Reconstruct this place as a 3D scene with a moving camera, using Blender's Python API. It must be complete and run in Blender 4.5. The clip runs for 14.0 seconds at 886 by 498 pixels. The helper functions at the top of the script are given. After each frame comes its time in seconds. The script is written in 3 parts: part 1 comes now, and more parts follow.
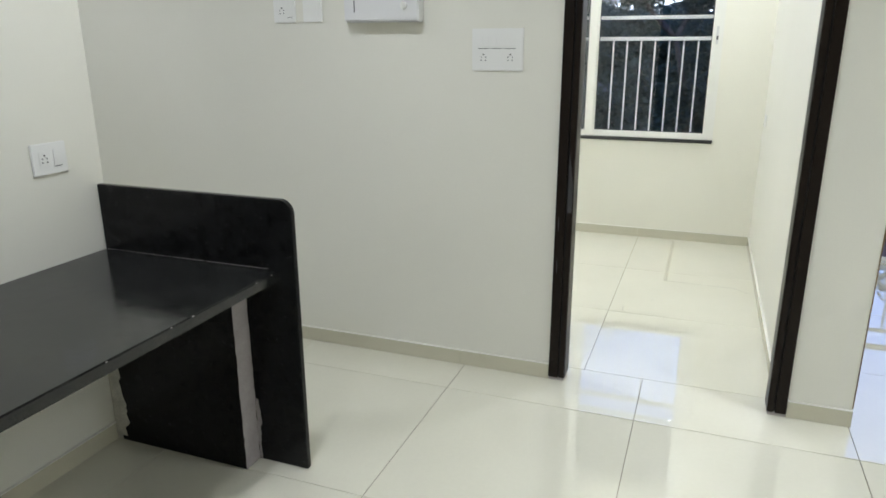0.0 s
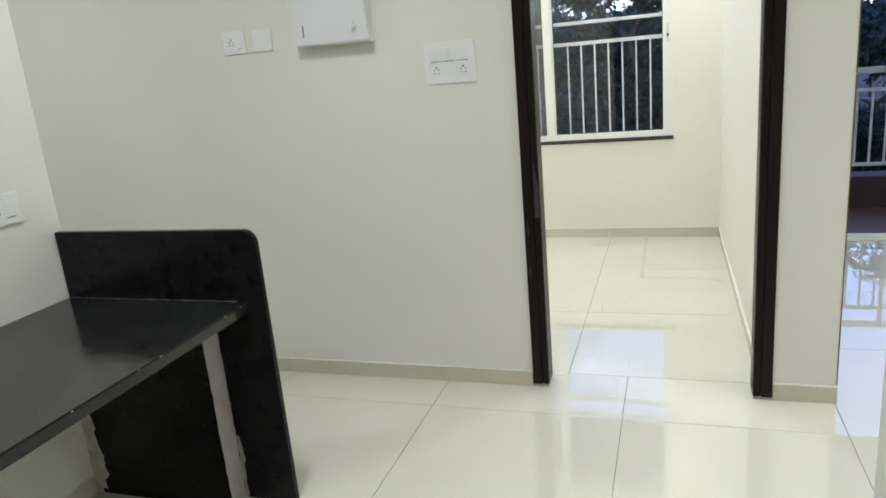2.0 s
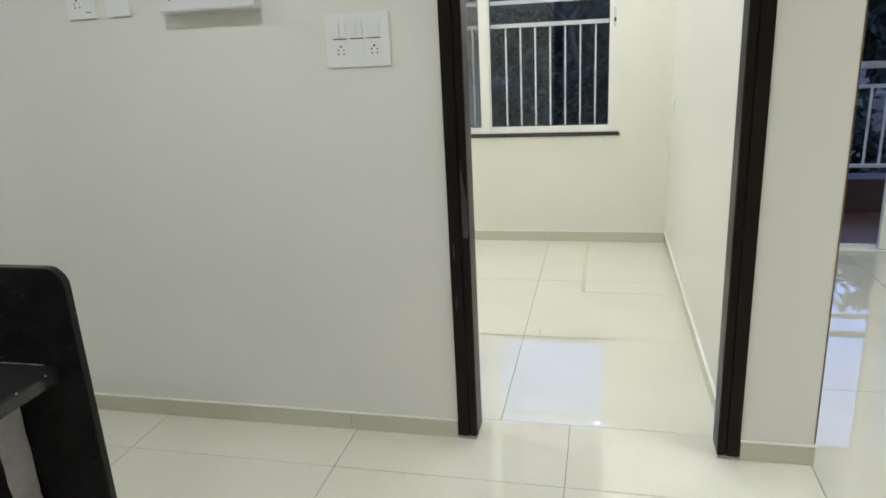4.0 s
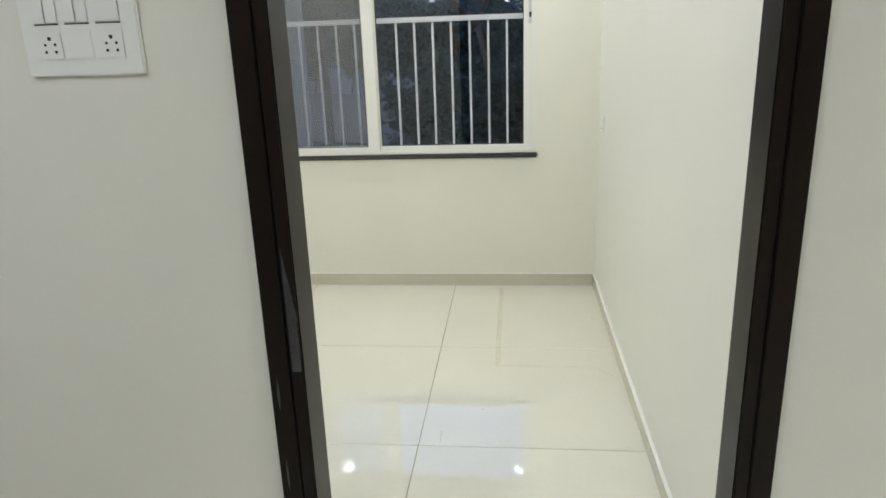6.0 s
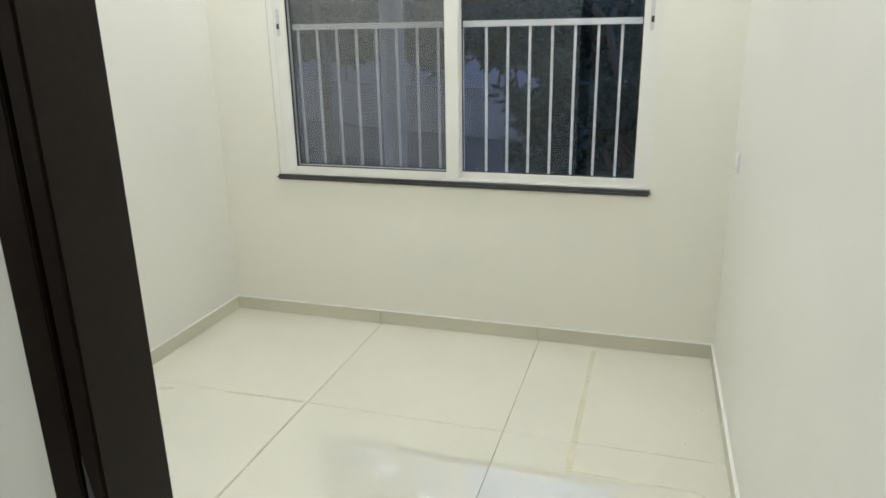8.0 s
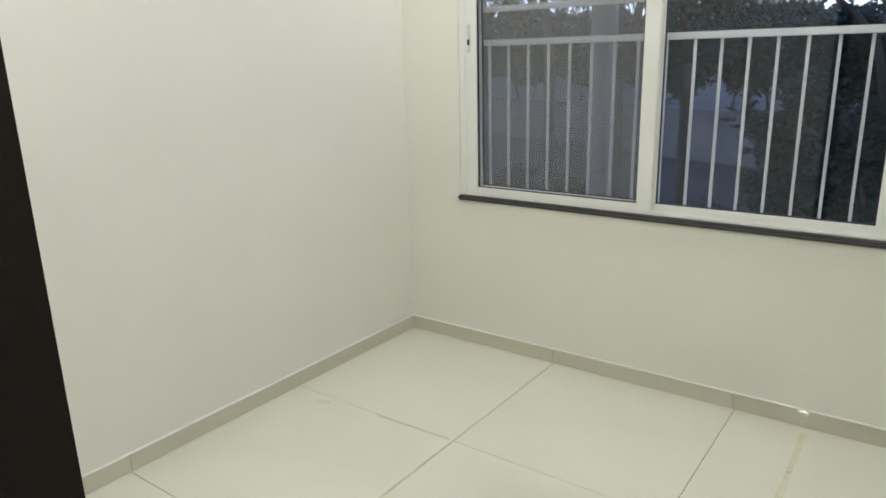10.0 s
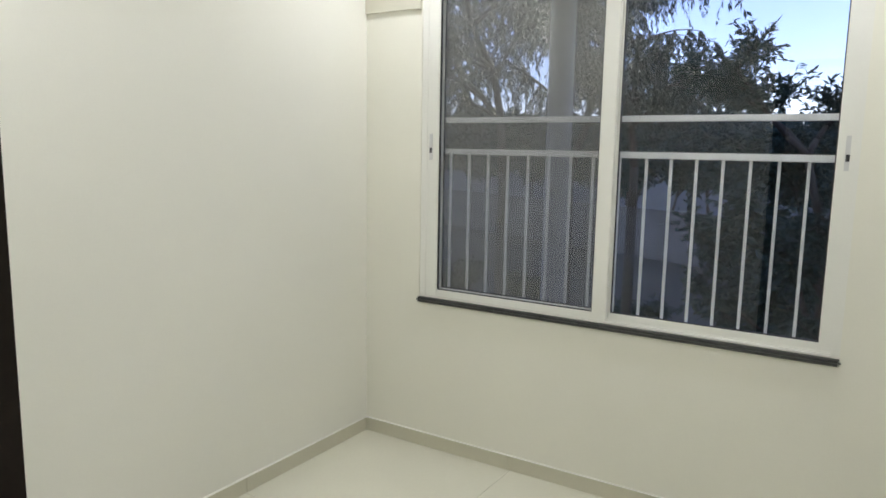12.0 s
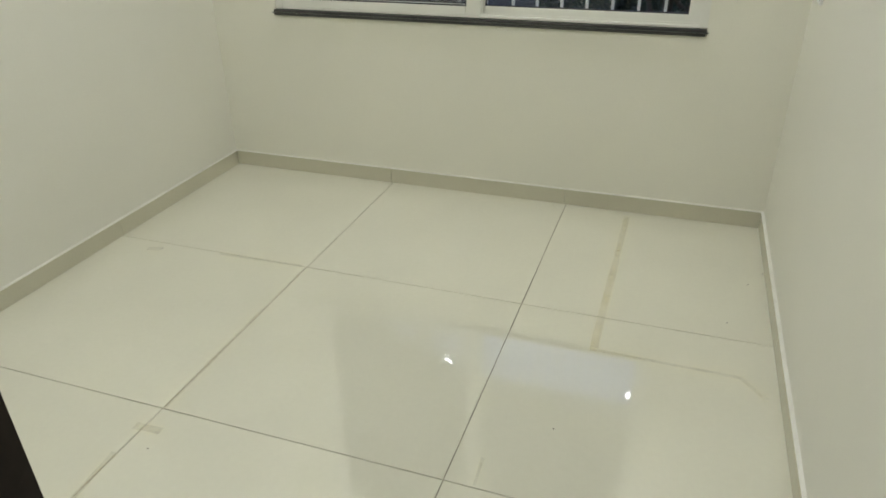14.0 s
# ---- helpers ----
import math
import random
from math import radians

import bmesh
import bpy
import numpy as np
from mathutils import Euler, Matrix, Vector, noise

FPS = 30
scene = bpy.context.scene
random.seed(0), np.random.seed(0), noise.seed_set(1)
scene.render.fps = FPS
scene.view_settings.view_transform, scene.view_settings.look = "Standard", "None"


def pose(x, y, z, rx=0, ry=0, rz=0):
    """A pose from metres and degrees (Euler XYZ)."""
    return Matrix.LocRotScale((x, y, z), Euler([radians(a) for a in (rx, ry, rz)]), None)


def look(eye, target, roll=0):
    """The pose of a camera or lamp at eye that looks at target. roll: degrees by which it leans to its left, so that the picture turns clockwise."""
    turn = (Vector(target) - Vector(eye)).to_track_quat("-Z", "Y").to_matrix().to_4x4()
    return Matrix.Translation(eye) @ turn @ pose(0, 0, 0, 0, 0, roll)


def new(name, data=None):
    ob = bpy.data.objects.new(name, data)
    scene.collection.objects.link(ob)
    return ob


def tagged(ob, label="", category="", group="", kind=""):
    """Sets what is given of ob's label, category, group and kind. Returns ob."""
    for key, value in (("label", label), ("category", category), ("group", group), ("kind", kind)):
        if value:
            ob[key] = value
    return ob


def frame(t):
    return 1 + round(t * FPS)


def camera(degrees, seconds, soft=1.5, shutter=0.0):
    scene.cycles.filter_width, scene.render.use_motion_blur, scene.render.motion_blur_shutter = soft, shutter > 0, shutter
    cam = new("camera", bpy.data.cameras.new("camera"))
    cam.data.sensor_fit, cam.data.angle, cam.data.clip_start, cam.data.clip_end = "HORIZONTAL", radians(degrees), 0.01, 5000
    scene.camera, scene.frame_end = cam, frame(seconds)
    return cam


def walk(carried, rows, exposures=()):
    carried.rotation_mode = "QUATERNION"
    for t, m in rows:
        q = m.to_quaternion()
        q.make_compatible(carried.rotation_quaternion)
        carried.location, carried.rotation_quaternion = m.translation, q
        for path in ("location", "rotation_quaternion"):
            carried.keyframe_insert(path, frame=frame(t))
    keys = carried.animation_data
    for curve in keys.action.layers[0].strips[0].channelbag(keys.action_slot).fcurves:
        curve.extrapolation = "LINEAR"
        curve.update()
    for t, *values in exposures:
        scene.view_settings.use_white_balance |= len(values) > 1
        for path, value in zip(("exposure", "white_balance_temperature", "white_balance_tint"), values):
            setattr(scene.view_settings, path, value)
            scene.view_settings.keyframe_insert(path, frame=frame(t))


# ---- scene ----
cam = camera(65.1, 14.0, soft=1.7)
PATH = [
    (0, (0.121, 0.583, 1.428), (-0.559, 2.375, 0.856), -0.2),
    (0.5, (0.123, 0.561, 1.405), (-0.477, 2.398, 0.890), -0.1),
    (1, (0.126, 0.564, 1.396), (-0.460, 2.414, 0.911), -2.8),
    (1.5, (0.138, 0.574, 1.398), (-0.469, 2.415, 0.905), -4.4),
    (2, (0.146, 0.608, 1.398), (-0.481, 2.436, 0.881), -5.2),
    (2.2, (0.149, 0.612, 1.397), (-0.477, 2.439, 0.877), -5.3),
    (4.3, (0.041, 1.328, 1.389), (-0.331, 3.203, 0.799), -2.4),
    (4.5, (0.027, 1.422, 1.395), (-0.276, 3.308, 0.803), -2.3),
    (5, (0.02, 1.693, 1.376), (-0.138, 3.596, 0.781), -2.5),
    (5.5, (0.03, 1.934, 1.382), (-0.127, 3.839, 0.794), -2.1),
    (6, (0.041, 2.177, 1.363), (-0.166, 4.077, 0.774), -2.0),
    (6.5, (0.043, 2.373, 1.372), (-0.181, 4.268, 0.775), -1.6),
    (7, (0.092, 2.544, 1.407), (-0.194, 4.425, 0.79), -2.2),
    (7.5, (0.165, 2.704, 1.415), (-0.252, 4.568, 0.823), -1.5),
    (8, (0.165, 2.855, 1.416), (-0.398, 4.678, 0.817), -1.0),
    (8.5, (0.122, 3.048, 1.402), (-0.597, 4.819, 0.814), -1.0),
    (9, (0.115, 3.136, 1.39), (-0.734, 4.843, 0.785), -1.2),
    (9.2, (0.143, 3.16, 1.385), (-0.774, 4.828, 0.769), -1.6),
    (11.3, (0.287, 3.188, 1.413), (-0.991, 4.692, 1.087), 1.2),
    (11.5, (0.272, 3.175, 1.423), (-0.933, 4.742, 1.120), 1.1),
    (12, (0.224, 3.158, 1.457), (-0.826, 4.836, 1.171), 1.0),
    (12.5, (0.148, 3.153, 1.408), (-0.716, 4.927, 1.078), 0.7),
    (12.9, (0.118, 3.145, 1.375), (-0.633, 4.942, 0.917), 0.6),
    (13, (0.103, 3.152, 1.371), (-0.618, 4.946, 0.858), 0.4),
    (13.5, (0.112, 3.152, 1.272), (-0.52, 4.904, 0.544), 0.9),
    (14, (0.107, 3.155, 1.266), (-0.481, 4.81, 0.308), -1.0),
]
EXPOSURES = [(0.0, 1.80, 6250, 11), (2.0, 1.80, 6380, 11), (5.0, 1.58, 6400, 11.5), (7.5, 1.50, 6350, 11.5), (9.0, 1.42, 6400, 12), (11.5, 1.22, 6450, 12.5), (12.0, 1.20, 6500, 12.5), (12.5, 0.97, 6550, 11.5), (13.5, 1.12, 6780, 9.0), (14.0, 1.10, 6800, 7.5)]
walk(cam, [(t, look(eye, target, roll)) for t, eye, target, roll in PATH], EXPOSURES)

# ---- world and lamps ----
world = bpy.data.worlds.new("dusk")
scene.world = world
world.use_nodes = True
wn = world.node_tree
sky = wn.nodes.new("ShaderNodeTexSky")
sky.sky_type, sky.sun_disc, sky.sun_elevation, sky.sun_rotation = "NISHITA", False, radians(80), radians(10)
sky.altitude, sky.air_density, sky.dust_density, sky.ozone_density = 300, 0.85, 0.0, 5.0
tone = wn.nodes.new("ShaderNodeVectorMath")
tone.operation = "MULTIPLY"
tone.inputs[1].default_value = (1.15, 0.965, 1.05)
wn.links.new(sky.outputs[0], tone.inputs[0])
wn.links.new(tone.outputs[0], wn.nodes["Background"].inputs[0])
wn.nodes["Background"].inputs[1].default_value = 0.12

LED = (0.965, 1.0, 1.06)


def lamp(x, y, power, spread=180):
    """A recessed round ceiling downlight, known or added: the light it throws, within a cone."""
    data = bpy.data.lights.new("downlight", "AREA")
    data.shape, data.size, data.energy, data.color, data.spread = "DISK", 0.10, power, LED, radians(spread)
    ob = new("downlight_glow", data)
    ob.matrix_world = pose(x, y, CEIL - 0.016)
    return ob


CEIL = 2.66
# the pair at y 5.57 is added, unseen, to brighten the window wall
BED_LAMPS = [(-1.57, 3.92, 2.35), (0.07, 3.92, 2.35), (-1.45, 5.57, 1.8), (0.02, 5.57, 1.8)]
# the one at x 1.75 is added, unseen, to brighten the hall's right side
HALL_LAMPS = [(-0.66, 0.41, 2.35), (-0.95, 2.05, 2.65), (-2.75, 2.10, 2.6), (1.75, 2.60, 2.9), (3.40, 2.19, 8.0), (3.40, 3.50, 8.5)]
for x, y, power in BED_LAMPS:
    lamp(x, y, power)
for x, y, power in HALL_LAMPS:
    lamp(x, y, power, 130 if x > 1 else 160)


# ---- materials ----
def material(name, colour, rough=0.5, metal=0.0, spec=0.5, vary=0.0, scale=3.0, grain=0.0, grain_scale=200.0, bump=0.0, bump_scale=150.0, rough_vary=0.0, per_object=0.0):
    m = bpy.data.materials.new(name)
    m.use_nodes = True
    n, l = m.node_tree.nodes, m.node_tree.links
    b = n["Principled BSDF"]
    b.inputs["Base Color"].default_value = (*colour, 1)
    b.inputs["Roughness"].default_value = rough
    b.inputs["Metallic"].default_value = metal
    b.inputs["Specular IOR Level"].default_value = spec
    co = n.new("ShaderNodeTexCoord")

    def noise_node(s, detail=4.0):
        t = n.new("ShaderNodeTexNoise")
        t.inputs["Scale"].default_value, t.inputs["Detail"].default_value = s, detail
        l.new(co.outputs["Object"], t.inputs["Vector"])
        return t.outputs["Fac"]

    value = None

    def gain(fac, amount):
        r = n.new("ShaderNodeMapRange")
        r.inputs["From Min"].default_value, r.inputs["From Max"].default_value = 0.25, 0.75
        r.inputs["To Min"].default_value, r.inputs["To Max"].default_value = 1 - amount, 1 + amount
        l.new(fac, r.inputs["Value"])
        return r.outputs[0]

    def times(a, c):
        if a is None:
            return c
        t = n.new("ShaderNodeMath")
        t.operation = "MULTIPLY"
        l.new(a, t.inputs[0]), l.new(c, t.inputs[1])
        return t.outputs[0]

    if vary:
        value = times(value, gain(noise_node(scale), vary))
    if grain:
        value = times(value, gain(noise_node(grain_scale, 2.0), grain))
    if per_object:
        info = n.new("ShaderNodeObjectInfo")
        r = n.new("ShaderNodeMapRange")
        r.inputs["To Min"].default_value, r.inputs["To Max"].default_value = 1 - per_object, 1 + per_object
        l.new(info.outputs["Random"], r.inputs["Value"])
        value = times(value, r.outputs[0])
    if value is not None:
        mix = n.new("ShaderNodeVectorMath")
        mix.operation = "SCALE"
        mix.inputs[0].default_value = colour
        l.new(value, mix.inputs["Scale"])
        l.new(mix.outputs[0], b.inputs["Base Color"])
    if rough_vary:
        r = n.new("ShaderNodeMapRange")
        r.inputs["From Min"].default_value, r.inputs["From Max"].default_value = 0.3, 0.7
        r.inputs["To Min"].default_value, r.inputs["To Max"].default_value = max(0.01, rough - rough_vary), rough + rough_vary
        l.new(noise_node(scale * 2.3), r.inputs["Value"])
        l.new(r.outputs[0], b.inputs["Roughness"])
    if bump:
        bp = n.new("ShaderNodeBump")
        bp.inputs["Strength"].default_value, bp.inputs["Distance"].default_value = bump, 0.002
        l.new(noise_node(bump_scale, 3.0), bp.inputs["Height"])
        l.new(bp.outputs[0], b.inputs["Normal"])
    return m


PAINT = material("cream_wall_paint", (0.797, 0.782, 0.680), 0.55, spec=0.35, vary=0.025, scale=1.3, grain=0.01, bump=0.10, bump_scale=120)
PAINT_HALL = material("hall_wall_paint", (0.78, 0.768, 0.685), 0.45, spec=0.4, vary=0.025, scale=1.1, grain=0.01, bump=0.10, bump_scale=120)
CEILING = material("ceiling_paint", (0.85, 0.85, 0.82), 0.7, vary=0.02, scale=1.0, bump=0.06)
TILE = material("ivory_vitrified_tile", (0.70, 0.685, 0.567), 0.006, spec=1.0, vary=0.03, scale=2.2, grain=0.012, grain_scale=60, per_object=0.012)
TILE.node_tree.nodes["Principled BSDF"].inputs["Coat Weight"].default_value = 0.45
TILE.node_tree.nodes["Principled BSDF"].inputs["Coat Roughness"].default_value = 0.004
TILE.node_tree.nodes["Principled BSDF"].inputs["Coat IOR"].default_value = 1.5
GROUT = material("grey_brown_grout", (0.27, 0.245, 0.18), 0.9, vary=0.4, scale=6.0, grain=0.2)
SKIRT = material("beige_skirting_tile", (0.60, 0.575, 0.45), 0.045, vary=0.04, scale=3.0, grain=0.02, per_object=0.015)
SKIRT_LINE = material("white_skirting_edge", (0.82, 0.81, 0.74), 0.3, vary=0.05, scale=9.0)
WENGE = material("dark_wenge_laminate", (0.0135, 0.0092, 0.0066), 0.34, spec=0.15, vary=0.12, scale=4.0, grain=0.15, grain_scale=90, bump=0.06, bump_scale=120, rough_vary=0.03)
SCUFF = material("scuffed_bare_laminate", (0.048, 0.047, 0.050), 0.4, vary=0.4, scale=25.0, grain=0.2)
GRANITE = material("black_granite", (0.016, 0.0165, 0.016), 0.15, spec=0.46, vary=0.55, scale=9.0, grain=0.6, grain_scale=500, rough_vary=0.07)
# same stone; the darker reflections of its upright faces are put into the material
GRANITE_SLAB = material("dimmed_black_granite", (0.007, 0.0072, 0.0075), 0.22, spec=0.20, vary=0.5, scale=25.0, grain=0.6, grain_scale=500, rough_vary=0.06)
MORTAR = material("smeared_cement_mortar", (0.62, 0.60, 0.52), 0.9, vary=0.25, scale=18.0, grain=0.2, bump=0.4, bump_scale=60)
RAW = material("raw_cut_stone_edge", (0.36, 0.33, 0.32), 0.85, vary=0.12, scale=14.0, grain=0.1, bump=0.5, bump_scale=70)
SILL = material("dark_granite_sill", (0.034, 0.034, 0.033), 0.30, spec=0.9, vary=0.4, scale=20.0, grain=0.5, grain_scale=400)
ALU = material("white_powder_coated_aluminium", (0.78, 0.775, 0.71), 0.35, vary=0.02, scale=4.0, grain=0.01)
RAILING = material("white_painted_steel", (0.80, 0.79, 0.74), 0.4, vary=0.08, scale=8.0, grain=0.03)
PLASTIC = material("white_switch_plastic", (0.84, 0.84, 0.81), 0.28, vary=0.01, scale=10.0)
DARKSLOT = material("dark_slot", (0.02, 0.02, 0.02), 0.6)
BOXPAINT = material("white_enamel_steel", (0.745, 0.745, 0.75), 0.3, vary=0.02, scale=4.0)
BRASS = material("brown_gold_edge_bead", (0.20, 0.135, 0.055), 0.4, metal=0.4, vary=0.25, scale=7.0)
GASKET = material("black_rubber_gasket", (0.015, 0.015, 0.015), 0.6)
DECK = material("brown_balcony_tile", (0.15, 0.085, 0.065), 0.35, vary=0.2, scale=4.0, grain=0.15, grain_scale=60, per_object=0.12)
KERB = material("brown_balcony_kerb", (0.055, 0.034, 0.028), 0.5, vary=0.2, scale=5.0)
CONCRETE = material("weathered_concrete", (0.36, 0.36, 0.37), 0.85, vary=0.16, scale=2.5, grain=0.1, grain_scale=40, bump=0.3, bump_scale=60)
PLASTER = material("outside_plaster", (0.20, 0.195, 0.185), 0.8, vary=0.15, scale=1.0, grain=0.08, bump=0.2)
OUTSIDE_WHITE = material("white_outside_paint", (0.66, 0.66, 0.64), 0.8, vary=0.06, scale=1.5, grain=0.03, bump=0.15)
EARTH = material("bare_earth_and_grass", (0.046, 0.041, 0.029), 0.95, vary=0.5, scale=0.6, grain=0.3, grain_scale=9, bump=0.4, bump_scale=6)
COMPOUND = material("weathered_brown_wash", (0.15, 0.142, 0.13), 0.9, vary=0.3, scale=0.7, grain=0.12, grain_scale=6, bump=0.3, bump_scale=20)
LATCH = material("grey_anodised_latch", (0.60, 0.60, 0.58), 0.35, metal=0.1, vary=0.05, scale=20)
BEAM = material("beige_band", (0.62, 0.60, 0.49), 0.7, vary=0.05, scale=2.0, grain=0.03, bump=0.15, bump_scale=80)
BARK = material("dark_bark", (0.06, 0.048, 0.036), 0.9, vary=0.35, scale=6.0, bump=0.6, bump_scale=25)


def leaf_material(name, colour, through_share=0.35):
    """Dull leaf that lets part of the light through, its green differing from leaf to leaf."""
    m = bpy.data.materials.new(name)
    m.use_nodes = True
    n, l = m.node_tree.nodes, m.node_tree.links
    b = n["Principled BSDF"]
    b.inputs["Roughness"].default_value = 0.6
    b.inputs["Specular IOR Level"].default_value = 0.2
    geo, hue, mix, back = n.new("ShaderNodeNewGeometry"), n.new("ShaderNodeMix"), n.new("ShaderNodeMixShader"), n.new("ShaderNodeBsdfTranslucent")
    hue.data_type = "RGBA"
    hue.inputs[6].default_value = (*[c * 0.6 for c in colour], 1)
    hue.inputs[7].default_value = (*[c * 1.45 for c in colour], 1)
    mix.inputs[0].default_value = through_share
    l.new(geo.outputs["Random Per Island"], hue.inputs[0])
    l.new(hue.outputs[2], b.inputs["Base Color"]), l.new(hue.outputs[2], back.inputs["Color"])
    l.new(b.outputs[0], mix.inputs[1]), l.new(back.outputs[0], mix.inputs[2])
    l.new(mix.outputs[0], n["Material Output"].inputs["Surface"])
    return m


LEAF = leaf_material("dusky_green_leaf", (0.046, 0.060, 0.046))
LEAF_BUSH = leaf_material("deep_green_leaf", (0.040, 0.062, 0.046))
# bluer than the near leaves: distance haze is put into the colour
LEAF_FAR = leaf_material("far_hazed_green_leaf", (0.040, 0.070, 0.062))


def glass(name, tint=(1, 1, 1), veil=0.0):
    """Thin window glass: clear, with a mirror's share by Fresnel, and a share of dull mesh."""
    m = bpy.data.materials.new(name)
    m.use_nodes = True
    n, l = m.node_tree.nodes, m.node_tree.links
    n.remove(n["Principled BSDF"])
    out = n["Material Output"]
    clear, gloss, fres, mix = n.new("ShaderNodeBsdfTransparent"), n.new("ShaderNodeBsdfGlossy"), n.new("ShaderNodeFresnel"), n.new("ShaderNodeMixShader")
    clear.inputs[0].default_value = (*tint, 1)
    gloss.inputs["Roughness"].default_value = 0.005
    fres.inputs["IOR"].default_value = 1.5
    l.new(fres.outputs[0], mix.inputs[0]), l.new(clear.outputs[0], mix.inputs[1]), l.new(gloss.outputs[0], mix.inputs[2])
    last = mix
    if veil:
        d, mx = n.new("ShaderNodeBsdfDiffuse"), n.new("ShaderNodeMixShader")
        d.inputs[0].default_value = (0.51, 0.49, 0.45, 1)
        mx.inputs[0].default_value = veil
        l.new(mix.outputs[0], mx.inputs[1]), l.new(d.outputs[0], mx.inputs[2])
        last = mx
    l.new(last.outputs[0], out.inputs["Surface"])
    return m


GLASS = glass("window_glass", (0.975, 0.985, 0.985))
DOORGLASS = glass("tinted_door_glass", (0.66, 0.66, 0.66), 0.19)
MESH = glass("insect_screen_mesh", (0.72, 0.72, 0.72), 0.25)


def residue():
    m = bpy.data.materials.new("yellowed_tape_residue")
    m.use_nodes = True
    n, l = m.node_tree.nodes, m.node_tree.links
    b = n["Principled BSDF"]
    b.inputs["Base Color"].default_value = (0.95, 0.80, 0.38, 1)
    b.inputs["Roughness"].default_value = 0.06
    b.inputs["Specular IOR Level"].default_value = 1.0
    b.inputs["Coat Weight"].default_value = 0.45
    co, t, r = n.new("ShaderNodeTexCoord"), n.new("ShaderNodeTexNoise"), n.new("ShaderNodeMapRange")
    t.inputs["Scale"].default_value, t.inputs["Detail"].default_value = 9, 8
    r.inputs["From Min"].default_value, r.inputs["From Max"].default_value = 0.30, 0.72
    r.inputs["To Min"].default_value, r.inputs["To Max"].default_value = 0.14, 0.40
    t2, r2, mul = n.new("ShaderNodeTexNoise"), n.new("ShaderNodeMapRange"), n.new("ShaderNodeMath")
    t2.inputs["Scale"].default_value, t2.inputs["Detail"].default_value = 70, 5
    r2.inputs["From Min"].default_value, r2.inputs["From Max"].default_value = 0.35, 0.6
    r2.inputs["To Min"].default_value, r2.inputs["To Max"].default_value = 0.5, 1.0
    mul.operation = "MULTIPLY"
    l.new(co.outputs["Object"], t.inputs["Vector"]), l.new(t.outputs["Fac"], r.inputs["Value"])
    l.new(co.outputs["Object"], t2.inputs["Vector"]), l.new(t2.outputs["Fac"], r2.inputs["Value"])
    l.new(r.outputs[0], mul.inputs[0]), l.new(r2.outputs[0], mul.inputs[1]), l.new(mul.outputs[0], b.inputs["Alpha"])
    return m


RESIDUE = residue()


# ---- mesh helpers ----
def box_bm(bm, x0, x1, y0, y1, z0, z1, bevel=0.0):
    r = bmesh.ops.create_cube(bm, size=1.0, matrix=Matrix.Translation(((x0 + x1) / 2, (y0 + y1) / 2, (z0 + z1) / 2)) @ Matrix.Diagonal((x1 - x0, y1 - y0, z1 - z0, 1)))
    if bevel:
        edges = list({e for v in r["verts"] for e in v.link_edges})
        bmesh.ops.bevel(bm, geom=edges, offset=bevel, segments=2, affect="EDGES")
    return bm


def boxes(*rows, bevel=0.0):
    bm = bmesh.new()
    for r in rows:
        box_bm(bm, *r, bevel=bevel)
    return bm


def cyl_bm(bm, a, c, r0, r1=None, seg=16):
    a, c = Vector(a), Vector(c)
    q = (c - a).to_track_quat("Z", "Y").to_matrix().to_4x4()
    bmesh.ops.create_cone(bm, cap_ends=True, segments=seg, radius1=r0, radius2=r0 if r1 is None else r1, depth=(c - a).length, matrix=Matrix.Translation((a + c) / 2) @ q)
    return bm


def mesh_object(name, bm, mat, smooth=False):
    me = bpy.data.meshes.new(name)
    bm.to_mesh(me)
    bm.free()
    me.materials.append(mat)
    if smooth:
        for p in me.polygons:
            p.use_smooth = True
    return new(name, me)


def part(name, bm, mat, parent, label="", smooth=False):
    ob = mesh_object(name, bm, mat, smooth)
    ob.parent = parent
    if label:
        ob["label"] = label
    return ob


def structure(name, bm, mat, label, category):
    return tagged(mesh_object(name, bm, mat), label, category, kind="structure")


def thing(name, label, category, group="", at=(0, 0, 0)):
    ob = new(name)
    ob.empty_display_size = 0.1
    ob.location = at
    return tagged(ob, label, category, group)


# ---- plan ----
BX0, BX1, BY1 = -1.938, 0.476, 5.888          # bedroom: left and right walls, window wall
DY0, DY1 = 3.353, 3.458                       # wall with the doorway: hall face, bedroom face
JX0, JX1 = -0.431, 0.519                      # doorway, outside of its frame
COLX = 0.743                                  # free end of that wall
KX = -1.850                                   # wall behind the granite counter
WX0, WX1, WZ0, WZ1 = -1.616, 0.158, 0.750, 2.26   # window opening
DOOR_H = 2.08

# walls
structure("wall_door", boxes((-3.6, JX0, DY0, DY1, 0, CEIL), (JX1, COLX, DY0, DY1, 0, CEIL), (JX0, JX1, DY0, DY1, DOOR_H, CEIL)), PAINT_HALL, "pale cream painted wall around the bedroom doorway", "wall")
structure("wall_bedroom_left", boxes((BX0 - 0.12, BX0, DY1, BY1, 0, CEIL)), PAINT_HALL, "plain cream painted bedroom side wall", "wall")
SKEW = Matrix.Translation((BX1, BY1, 0)) @ pose(0, 0, 0, 0, 0, 0.36) @ Matrix.Translation((-BX1, -BY1, 0))   # this wall stands slightly out of square
right_wall = structure("wall_bedroom_right", boxes((BX1, COLX - 0.024, DY1 - 0.001, BY1 + 0.004, 0, CEIL)), PAINT_HALL, "plain cream painted bedroom side wall", "wall")
right_wall.matrix_world = SKEW
